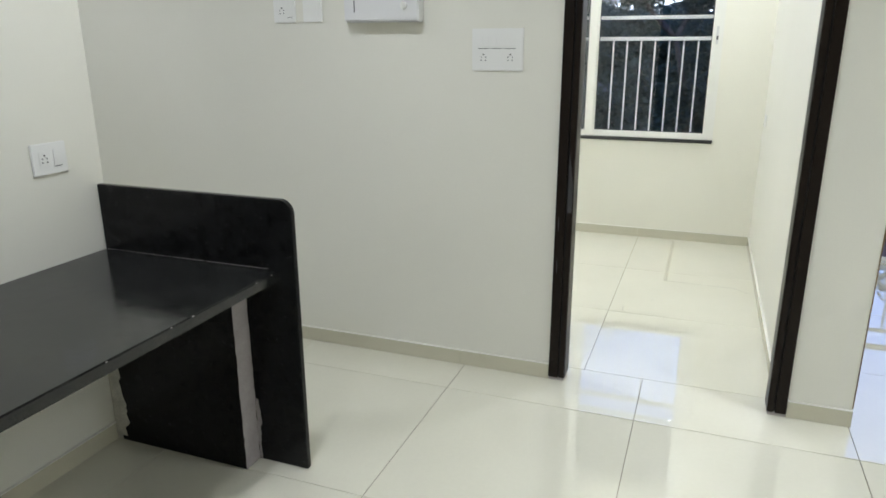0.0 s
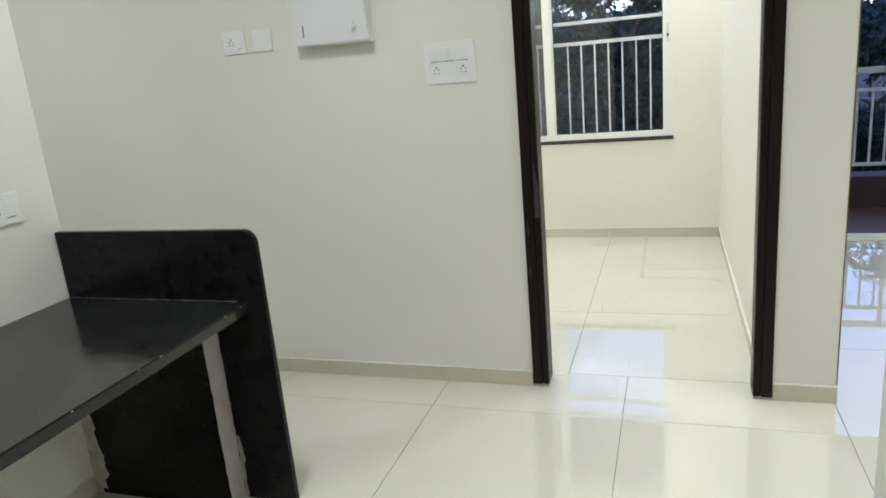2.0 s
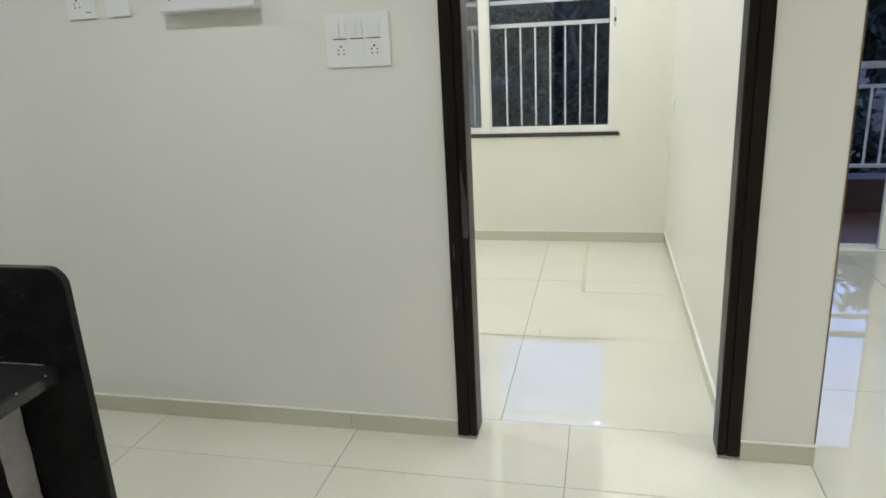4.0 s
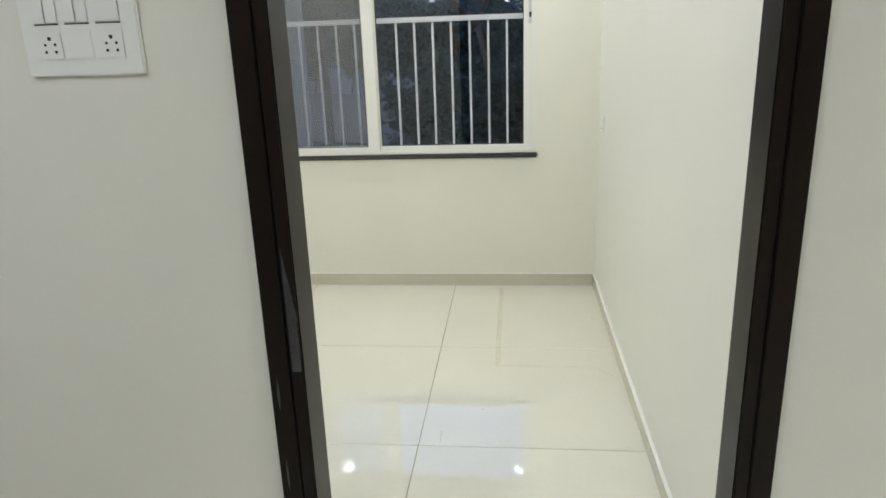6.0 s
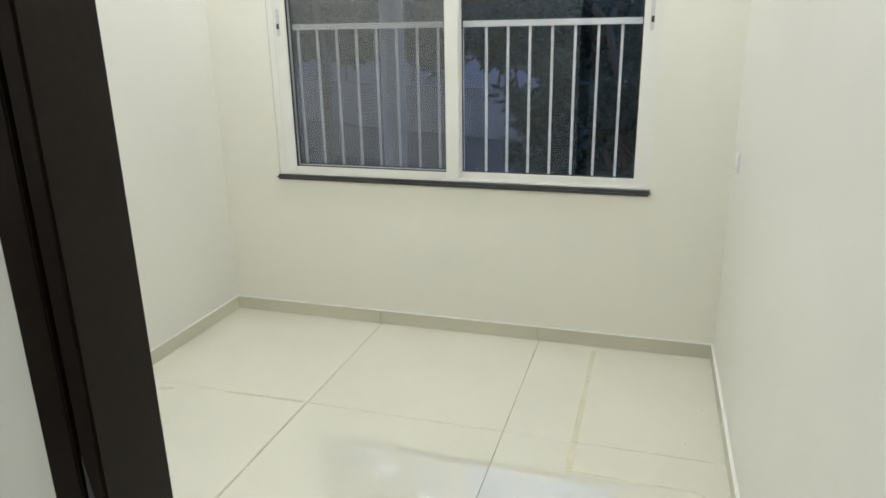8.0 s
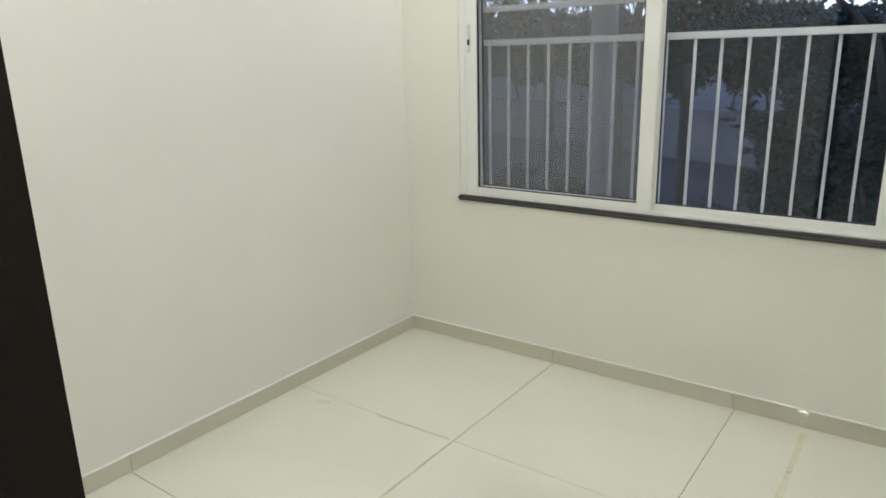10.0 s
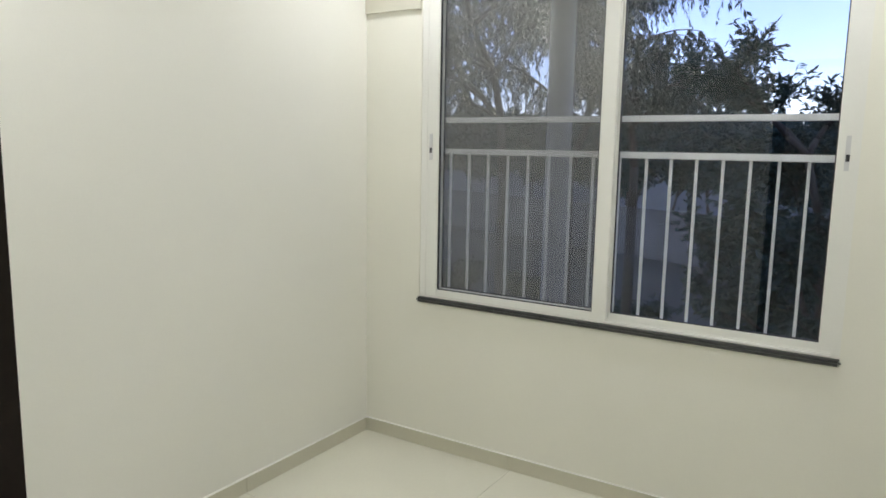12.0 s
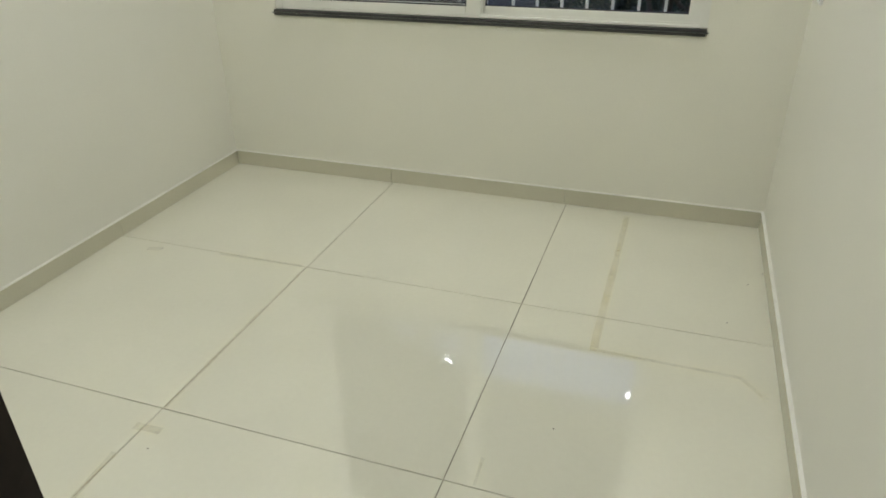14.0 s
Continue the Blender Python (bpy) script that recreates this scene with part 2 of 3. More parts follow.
structure("wall_window", boxes((BX0 - 0.12, WX0, BY1, BY1 + 0.20, 0, CEIL), (WX1, COLX - 0.004, BY1, BY1 + 0.20, 0, CEIL), (WX0, WX1, BY1, BY1 + 0.20, 0, WZ0 - 0.024), (WX0, WX1, BY1, BY1 + 0.20, WZ1, CEIL)), PAINT, "cream painted outer wall with a wide window", "wall")
structure("wall_counter", boxes((KX - 0.15, KX, -1.6, 2.412, 0, CEIL)), PAINT_HALL, "cream painted wall behind a black granite counter", "wall")
structure("wall_left_end", boxes((-3.72, -3.6, -1.72, DY1, 0, CEIL)), PAINT_HALL, "plain cream wall closing the passage", "wall")
structure("wall_back", boxes((-3.6, 4.4, -1.72, -1.6, 0, CEIL)), PAINT_HALL, "plain cream wall at the back of the hall", "wall")
structure("wall_hall_right", boxes((4.4, 4.52, -1.72, 5.95, 0, CEIL)), PAINT_HALL, "plain cream side wall of the hall", "wall")
# only its end is known; the rest is added to shade the counter
structure("wall_stub", boxes((0.418, 0.58, -1.6, 1.60, 0, CEIL)), PAINT_HALL, "cream painted wall end beside the passage, run back unseen as a light block", "wall")
structure("wall_balcony", boxes((COLX - 0.002, 1.02, 5.72, 5.90, 0, CEIL), (3.25, 4.4, 5.72, 5.90, 0, CEIL), (1.02, 3.25, 5.72, 5.90, 2.12, CEIL)), PAINT_HALL, "cream wall with the sliding balcony door", "wall")
structure("ceiling", boxes((-3.72, 4.52, -1.72, 6.09, CEIL, CEIL + 0.12)), CEILING, "plain white painted ceiling", "ceiling")

# slightly proud beige band, darker than the wall, along the top of the window wall
structure("trim_beam_band", boxes((BX0 + 0.001, WX0, BY1 - 0.014, BY1 - 0.0005, 2.088, CEIL - 0.001), (WX1, BX1 - 0.002, BY1 - 0.014, BY1 - 0.0005, 2.088, CEIL - 0.001), (WX0 + 0.001, WX1 - 0.001, BY1 - 0.014, BY1 - 0.0005, WZ1 + 0.001, CEIL - 0.001)), BEAM, "beige beam face above the window, darker than the wall", "beam")

# brown-gold bead down the free corner of the door wall
bead = boxes((COLX - 0.0005, COLX + 0.0035, DY0 - 0.002, DY0 + 0.010, 0.078, CEIL))
structure("trim_corner_bead", bead, BRASS, "thin brown-gold bead on a wall corner", "corner trim")


# doorway frame, rebated, dark wenge
def door_frame():
    f = tagged(new("door_frame"), "dark wenge laminated door frame, no door hung", "door frame", kind="structure")
    y0, y1 = DY0 - 0.012, 3.444
    for side in (0, 1):
        def jamb(bm, a, c, ya, yb, z0=0.012, z1=DOOR_H, bev=0.002):
            xa, xb = (JX0 + a, JX0 + c) if side == 0 else (JX1 - c, JX1 - a)
            return box_bm(bm, xa, xb, ya, yb, z0, z1, bev)
        bm = bmesh.new()
        jamb(bm, 0.0, 0.040, y0, y1)
        part("jamb", bm, WENGE, f)
        bm = bmesh.new()
        jamb(bm, 0.0402, 0.0448, y0 + 0.010, 3.432)
        part("groove", bm, DARKSLOT, f, "dark groove along the jamb")
        bm = bmesh.new()
        jamb(bm, 0.045, 0.0700, y0 + 0.001, 3.440, bev=0.003)
        part("stop_bead", bm, WENGE, f)
        bm = bmesh.new()
        jamb(bm, 0.002, 0.066, y0 + 0.004, y1 - 0.006, 0.0, 0.0125, 0.0)
        part("foot_gap", bm, RAW, f, "ragged unpainted foot of the jamb")
    part("head", boxes((JX0 + 0.0402, JX1 - 0.0402, y0, y1, DOOR_H - 0.046, DOOR_H), bevel=0.002), WENGE, f)
    # worn patches on the laminate: one long on the stop bead, two short on the jamb
    rng = random.Random(4)
    for x0, wide, z0, z1, lean in ((JX0 + 0.0478, 0.019, 0.757, 1.004, 1), (JX0 + 0.012, 0.005, 0.672, 0.742, 0), (JX0 + 0.013, 0.004, 0.490, 0.562, 0)):
        bm, rows = bmesh.new(), []
        for i in range(19):
            k = i / 18
            w = wide * (min(1.0, 1.9 * (1 - k)) if lean else math.sin(math.pi * k)) * rng.uniform(0.9, 1.0) + 0.0004
            a = x0 + (0 if lean else (wide - w) / 2) + rng.uniform(0, 0.0006)
            rows.append([bm.verts.new((x, y0 - 0.0003, z0 + (z1 - z0) * k)) for x in (a, a + w)])
        for a, b in zip(rows, rows[1:]):
            bm.faces.new((a[0], a[1], b[1], b[0]))
        part("worn_patch", bm, SCUFF, f, "grey scuffed patch on the laminate")


door_frame()


# window: outer frame, two sashes, glass, screen, latches
def window():
    w = tagged(new("window_1"), "white aluminium sliding window with an insect screen", "window", kind="structure")
    y = BY1 + 0.004
    part("window_frame", boxes((WX0, WX0 + 0.034, y, y + 0.088, WZ0, WZ1), (WX1 - 0.030, WX1, y, y + 0.088, WZ0, WZ1), (WX0 + 0.034, WX1 - 0.030, y, y + 0.088, WZ0, WZ0 + 0.010), (WX0 + 0.034, WX1 - 0.030, y, y + 0.088, WZ1 - 0.03, WZ1), bevel=0.002), ALU, w)
    for k in range(3):
        part("track", boxes((WX0 + 0.035, WX1 - 0.031, y + 0.013 + 0.027 * k, y + 0.016 + 0.027 * k, WZ0 + 0.0102, WZ0 + 0.018)), ALU, w)

    def sash(x0, x1, ya, left, right, screen):
        z0, z1, t = WZ0 + 0.008, WZ1 - 0.02, 0.022
        label = "sash with a grey insect screen" if screen else "clear glazed sliding sash"
        rail = 0.034
        xa, xb = x0 + left, x1 - right
        sx = part("sash", boxes((x0, xa, ya, ya + t, z0, z1), (xb, x1, ya, ya + t, z0, z1), (xa, xb, ya, ya + t, z0, z0 + rail), (xa, xb, ya, ya + t, z1 - 0.048, z1), bevel=0.0025), ALU, w, label)
        part("gasket", boxes((xa, xa + 0.004, ya + 0.006, ya + 0.016, z0 + rail, z1 - 0.048), (xb - 0.004, xb, ya + 0.006, ya + 0.016, z0 + rail, z1 - 0.048), (xa, xb, ya + 0.006, ya + 0.016, z0 + rail, z0 + rail + 0.004)), GASKET, sx)
        if screen:
            bm = bmesh.new()
            bm.faces.new([bm.verts.new((x, ya + 0.011, z)) for x, z in ((xa - 0.004, z0 + rail - 0.004), (xb + 0.004, z0 + rail - 0.004), (xb + 0.004, z1 - 0.044), (xa - 0.004, z1 - 0.044))])
            p = part("insect_screen", bm, MESH, sx, "thin grey fly mesh")
        else:
            p = part("pane", boxes((xa - 0.006, xb + 0.006, ya + 0.009, ya + 0.013, z0 + rail - 0.008, z1 - 0.04)), GLASS, sx, "clear glass")
        p.visible_shadow = False
        return sx

    a = sash(-1.590, -0.690, y + 0.003, 0.067, 0.062, False)
    sash(-1.588, -0.705, y + 0.057, 0.055, 0.040, True)
    c = sash(-0.738, 0.138, y + 0.030, 0.056, 0.051, False)
    for s, x, ya in ((a, -1.563, y + 0.003), (c, 0.121, y + 0.030)):
        part("latch_plate", boxes((x - 0.009, x + 0.009, ya - 0.003, ya - 0.0002, 1.405, 1.525), bevel=0.001), LATCH, s, "grey metal latch plate")
        part("latch_slot", boxes((x - 0.006, x + 0.006, ya - 0.0052, ya - 0.0032, 1.437, 1.461)), DARKSLOT, s, "small black latch slot")


window()
structure("window_sill", boxes((WX0 - 0.012, WX1 + 0.006, BY1 - 0.022, BY1 + 0.20, WZ0 - 0.024, WZ0 - 0.001), bevel=0.010), SILL, "polished black granite window sill", "window sill")


def window_railing():
    r = thing("window_railing", "white painted steel safety railing outside the window", "railing", at=(-0.73, 6.0, WZ0))
    o = Vector((0.73, -6.0, -WZ0))

    def add(name, *row):
        bm = boxes(row, bevel=0.0015)
        bm.transform(Matrix.Translation(o))
        part(name, bm, RAILING, r)
    add("top_rail", WX0 + 0.001, WX1 - 0.001, 5.985, 6.015, 1.579, 1.603)
    add("rail", WX0 + 0.001, WX1 - 0.001, 5.985, 6.015, 1.4315, 1.458)
    add("bottom_rail", WX0 + 0.001, WX1 - 0.001, 5.985, 6.015, 0.752, 0.774)
    for x in [0.001 - 0.098 * k for k in range(7)] + [-0.698] + [-0.812 - 0.1008 * k for k in range(8)] + [0.099]:
        add("bar", x - 0.0055, x + 0.0055, 5.9945, 6.0055, 0.7745, 1.431)


window_railing()


# ---- hall things ----
def counter():
    c = thing("granite_counter", "black polished granite counter with an upright end slab", "counter", at=(-1.5, 1.2, 0))
    o = Matrix.Translation((1.5, -1.2, 0))

    def add(name, bm, mat, label=""):
        bm.transform(o)
        return part(name, bm, mat, c, label)
    add("counter_top", boxes((KX + 0.001, -1.124, -0.9, 2.379, 0.690, 0.725), bevel=0.004), GRANITE)
    # upright end slab with one rounded corner
    bm = bmesh.new()
    x0, x1, z1, r = KX + 0.001, -1.067, 0.958, 0.045
    ring = [(x0, 0.0), (x1, 0.0), (x1, z1 - r)] + [(x1 - r + r * math.cos(a), z1 - r + r * math.sin(a)) for a in [i * math.pi / 16 for i in range(1, 8)]] + [(x1 - r, z1), (x0, z1)]
    face = bm.faces.new([bm.verts.new((x, 2.38, z)) for x, z in ring])
    ext = bmesh.ops.extrude_face_region(bm, geom=[face])
    bmesh.ops.translate(bm, vec=(0, 0.022, 0), verts=[v for v in ext["geom"] if isinstance(v, bmesh.types.BMVert)])
    bmesh.ops.recalc_face_normals(bm, faces=bm.faces)
    bmesh.ops.bevel(bm, geom=[e for e in bm.edges if len(e.link_faces) == 2 and e.calc_face_angle(0) > 1.2], offset=0.002, segments=1, affect="EDGES")
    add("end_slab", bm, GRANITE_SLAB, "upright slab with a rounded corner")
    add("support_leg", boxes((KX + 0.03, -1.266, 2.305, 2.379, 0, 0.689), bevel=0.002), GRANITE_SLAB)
    # rough cut edge of the leg
    random.seed(9)
    bm = bmesh.new()
    rows = []
    for i in range(30):
        z = 0.003 + i * 0.0235
        rows.append([bm.verts.new((-1.264 + random.uniform(0, 0.003), 2.300 + random.uniform(-0.001, 0.002), z)), bm.verts.new((-1.263 + random.uniform(0, 0.004), 2.379 + random.uniform(-0.004, 0.0), z))])
    for a, b in zip(rows, rows[1:]):
        bm.faces.new((a[0], a[1], b[1], b[0]))
    add("raw_edge", bm, RAW, "rough unpolished grey stone edge")
    # mortar smeared over the leg beside the wall, and splashed on the end slab beside the raw edge
    def ragged(x, y, z0, z1, w, side, seed):
        rng = random.Random(seed)
        bm, rows = bmesh.new(), []
        steps = int((z1 - z0) / 0.012)
        wide = w * 0.5
        for k in range(steps + 1):
            wide = 0.86 * wide + 0.14 * w * rng.choice((0.05, 0.3, 0.5, 2.6)) * rng.uniform(0.5, 1.0)
            z = z0 + (z1 - z0) * k / steps
            rows.append((bm.verts.new((x, y, z)), bm.verts.new((x + side * max(0.001, wide), y, z))))
        for a, b in zip(rows, rows[1:]):
            bm.faces.new((a[0], a[1], b[1], b[0]) if side > 0 else (a[1], a[0], b[0], b[1]))
        return bm
    add("mortar_smear", ragged(KX + 0.0305, 2.3035, 0.02, 0.66, 0.055, 1, 5), MORTAR, "ragged cement smear beside the wall")
    add("mortar_smear", boxes((KX + 0.001, KX + 0.0300, 2.306, 2.379, 0, 0.689)), MORTAR, "cement fill between leg and wall")
    add("mortar_smear", ragged(-1.2615, 2.3785, 0.005, 0.24, 0.020, 1, 8), RAW, "ragged stone dust and glue beside the raw edge")
    # pale joint line between top and end slab
    random.seed(12)
    x = KX + 0.01
    while x < -1.19:
        w = random.uniform(0.02, 0.07)
        add("joint_filler", boxes((x, x + w, 2.3778, 2.3795, 0.7252, 0.7252 + random.uniform(0.0004, 0.0010))), RAW, "broken pale filler line")
        x += w + random.uniform(0.002, 0.012)
    # small pale chips along the front edge of the top
    rng = random.Random(31)
    for k in range(9):
        y = rng.uniform(0.9, 2.34)
        w, h = rng.uniform(0.003, 0.008), rng.uniform(0.001, 0.0025)
        add("edge_chip", boxes((-1.1262, -1.1236, y, y + w, 0.7228 - h, 0.7236), bevel=0.0004), RAW, "pale chip on the edge")
    return c


counter()


def plate(name, label, w, h, where, turn, modules, group=""):
    """A switch plate: modules are (x, z, w, h, kind), from the plate's middle, seen from the room."""
    p = thing(name, label, "switch plate", group)
    p.matrix_world = pose(*where, 0, 0, turn)
    part("base_plate", boxes((-w / 2, w / 2, -0.008, 0.0, -h / 2, h / 2), bevel=0.0025), PLASTIC, p)
    for x, z, mw, mh, kind in modules:
        if kind == "switch":
            bm = boxes((x - mw / 2, x + mw / 2, -0.0096, -0.008, z - mh / 2, z + mh / 2), bevel=0.0008)
            s = part("rocker", bm, PLASTIC, p)
            part("gap", boxes((x - mw / 2, x + mw / 2, -0.0086, -0.0081, z - mh / 2 - 0.003, z - mh / 2 - 0.001)), DARKSLOT, s)
        elif kind == "blank":
            part("blank", boxes((x - mw / 2, x + mw / 2, -0.0095, -0.008, z - mh / 2, z + mh / 2), bevel=0.0008), PLASTIC, p)
        elif kind == "socket":
            s = part("socket", boxes((x - mw / 2, x + mw / 2, -0.0092, -0.008, z - mh / 2, z + mh / 2), bevel=0.0006), PLASTIC, p)
            for dx, dz, r in ((0, 0.012, 0.0034), (-0.009, 0.002, 0.0024), (0.009, 0.002, 0.0024), (-0.009, -0.010, 0.0026), (0.009, -0.010, 0.0026)):
                part("hole", cyl_bm(bmesh.new(), (x + dx, -0.0097, z + dz), (x + dx, -0.0093, z + dz), r, seg=10), DARKSLOT, s)
    return p


big = [(-0.0692, 0.030, 0.0214, 0.046, "switch"), (-0.0468, 0.030, 0.0214, 0.046, "switch"), (-0.0142, 0.030, 0.0214, 0.046, "switch"), (0.0082, 0.030, 0.0214, 0.046, "switch"), (0.053, 0.030, 0.044, 0.046, "switch"), (-0.057, -0.030, 0.044, 0.046, "socket"), (-0.002, -0.030, 0.044, 0.046, "blank"), (0.054, -0.030, 0.044, 0.046, "socket")]
plate("switch_plate", "white modular switch plate with two sockets", 0.212, 0.163, (-0.693, DY0, 1.397), 0, big)
plate("socket_plate", "small white plate with one socket and switch", 0.112, 0.098, (-1.668, DY0, 1.560), 0, [(-0.012, 0.0, 0.04, 0.05, "socket"), (0.027, 0.0, 0.022, 0.05, "switch")])
plate("blank_plate", "small blank white wall plate", 0.094, 0.092, (-1.528, DY0, 1.558), 0, [(0, 0, 0.05, 0.05, "blank")])
plate("counter_socket", "white socket plate above the granite counter", 0.13, 0.10, (KX, 2.208, 1.074), 90, [(-0.02, 0, 0.04, 0.05, "socket"), (0.028, 0, 0.03, 0.05, "switch")])
plate("bedside_switch", "small white switch plate on the bedroom wall", 0.075, 0.08, (BX1 + 0.0012, 5.70, 0.918), -90, [(0, 0, 0.045, 0.045, "switch")])


def distribution_box():
    b = thing("distribution_box", "white enamelled electrical distribution box with a knob", "fuse box", at=(-1.176, DY0, 1.652))
    part("case", boxes((-0.166, 0.166, -0.052, -0.0005, -0.146, 0.146), bevel=0.004), BOXPAINT, b)
    d = part("lid", boxes((-0.168, 0.168, -0.0610, -0.0525, -0.140, 0.145), bevel=0.005), BOXPAINT, b)
    part("knob", cyl_bm(boxes((0.100, 0.112, -0.085, -0.0615, -0.098, -0.066), bevel=0.003), (0.106, -0.078, -0.082), (0.106, -0.0612, -0.082), 0.012), PLASTIC, d)
    part("finger_slot", boxes((-0.122, -0.118, -0.0625, -0.0612, -0.105, -0.06)), DARKSLOT, d, "narrow dark slot")


distribution_box()


def downlight(x, y, group):
    d = thing("ceiling_downlight", "round white recessed ceiling downlight, lit, known or added as fill", "ceiling light", group, (x, y, CEIL))
    bm = bmesh.new()
    rings = [[bm.verts.new((r * math.cos(a), r * math.sin(a), z)) for a in [k * math.tau / 28 for k in range(28)]] for r, z in ((0.056, -0.004), (0.058, -0.012), (0.072, -0.010), (0.076, 0.0))]
    for a, b in zip(rings, rings[1:]):
        for k in range(28):
            bm.faces.new((a[k], a[(k + 1) % 28], b[(k + 1) % 28], b[k]))
    part("bezel", bm, PLASTIC, d)
    part("diffuser", cyl_bm(bmesh.new(), (0, 0, -0.009), (0, 0, -0.001), 0.055, seg=28), GLOW, d, "glowing round diffuser")


GLOW = bpy.data.materials.new("lit_led_diffuser")
GLOW.use_nodes = True
GLOW.node_tree.nodes["Principled BSDF"].inputs["Emission Color"].default_value = (*LED, 1)
GLOW.node_tree.nodes["Principled BSDF"].inputs["Emission Strength"].default_value = 40
for x, y, power in BED_LAMPS:
    downlight(x, y, "bedroom downlights")
for x, y, power in HALL_LAMPS:
    downlight(x, y, "hall downlights")


# ---- balcony ----
def balcony_door():
    d = tagged(new("door_1"), "white aluminium sliding balcony door, partly open", "sliding door", kind="structure")
    y = 5.735
    part("door_frame", boxes((1.02, 1.06, y, y + 0.12, 0, 2.12), (3.21, 3.25, y, y + 0.12, 0, 2.12), (1.06, 3.21, y, y + 0.12, 2.08, 2.12), (1.06, 3.21, y - 0.01, y + 0.12, 0.0, 0.016), bevel=0.002), ALU, d)
    for k in range(2):
        part("track", boxes((1.062, 3.208, y + 0.03 + 0.045 * k, y + 0.036 + 0.045 * k, 0.0162, 0.03)), ALU, d)
    for x0, x1, ya in ((1.716, 2.62, y + 0.002), (2.50, 3.205, y + 0.050)):
        s = part("sliding_leaf", boxes((x0, x0 + 0.085, ya, ya + 0.038, 0.018, 2.078), (x1 - 0.085, x1, ya, ya + 0.038, 0.018, 2.078), (x0 + 0.085, x1 - 0.085, ya, ya + 0.038, 0.018, 0.075), (x0 + 0.085, x1 - 0.085, ya, ya + 0.038, 2.01, 2.078), bevel=0.003), ALU, d)
        p = part("pane", boxes((x0 + 0.08, x1 - 0.08, ya + 0.016, ya + 0.022, 0.07, 2.015)), DOORGLASS, s, "grey tinted glass")
        p.visible_shadow = False
        part("handle", boxes((x0 + 0.03, x0 + 0.05, ya - 0.012, ya - 0.0005, 0.95, 1.12), bevel=0.004), ALU, s)


balcony_door()
structure("balcony_floor", boxes((0.752, 4.5, 5.901, 7.05, -0.16, -0.02)), GROUT, "balcony slab under brown tiles", "floor")
structure("balcony_kerb", boxes((0.752, 4.5, 6.80, 7.05, -0.0195, 0.235), bevel=0.006), KERB, "dark brown kerb under the balcony railing", "kerb")


def balcony_railing():
    r = thing("balcony_railing", "white painted steel balcony railing on a kerb", "railing", at=(2.5, 6.9, 0.235))
    o = Matrix.Translation((-2.5, -6.9, -0.235))

    def add(name, bm, smooth=False):
        bm.transform(o)
        part(name, bm, RAILING, r, smooth=smooth)
    add("handrail", cyl_bm(bmesh.new(), (0.76, 6.9, 1.052), (4.49, 6.9, 1.052), 0.026), True)
    add("rail", boxes((0.76, 4.49, 6.887, 6.913, 0.888, 0.915), bevel=0.002))
    add("bottom_rail", boxes((0.76, 4.49, 6.887, 6.913, 0.305, 0.332), bevel=0.002))
    x = 0.80
    k = 0
    while x < 4.48:
        add("bar", boxes((x - 0.008, x + 0.008, 6.892, 6.908, 0.3325, 0.8875), bevel=0.0015))
        if k % 9 == 0:
            add("post", boxes((x + 0.04, x + 0.07, 6.885, 6.915, 0.2355, 1.03), bevel=0.002))
        x += 0.105
        k += 1


balcony_railing()


# ---- outside ----
GZ = -3.3
bm = bmesh.new()
n = 40
grid = [[bm.verts.new((-400 + 800 * (i / n), -380 + 800 * (j / n), GZ)) for i in range(n + 1)] for j in range(n + 1)]
for j in range(n):
    for i in range(n):
        bm.faces.new((grid[j][i], grid[j][i + 1], grid[j + 1][i + 1], grid[j + 1][i]))
structure("ground", bm, EARTH, "dim bare earth and grass around the building", "ground")
tagged(mesh_object("building_plinth", boxes((-3.7, 4.5, -1.7, 6.05, GZ, -0.17)), PLASTER), "plastered storey below the flat", "building", kind="structure")
compound = tagged(mesh_object("compound_wall", boxes((-40, 40, -0.12, 0.12, GZ, GZ + 2.15), (-40, 40, -0.17, 0.17, GZ + 2.15, GZ + 2.25), bevel=0.01), COMPOUND), "pale weathered compound wall beyond the trees", "wall", kind="structure")
compound.matrix_world = pose(-6.0, 33.5, 0, 0, 0, -22.5)
tagged(mesh_object("upper_slab", boxes((-4.4, 4.6, 6.09, 7.84, CEIL, CEIL + 0.14)), OUTSIDE_WHITE), "white painted slab of the storey above, overhanging outside", "slab", kind="structure")
bm = cyl_bm(bmesh.new(), (-1.655, 7.62, GZ), (-1.655, 7.62, CEIL), 0.085, 0.085, 20)
tagged(mesh_object("concrete_post", bm, CONCRETE, True), "pale grey round concrete post under the overhanging slab", "post")


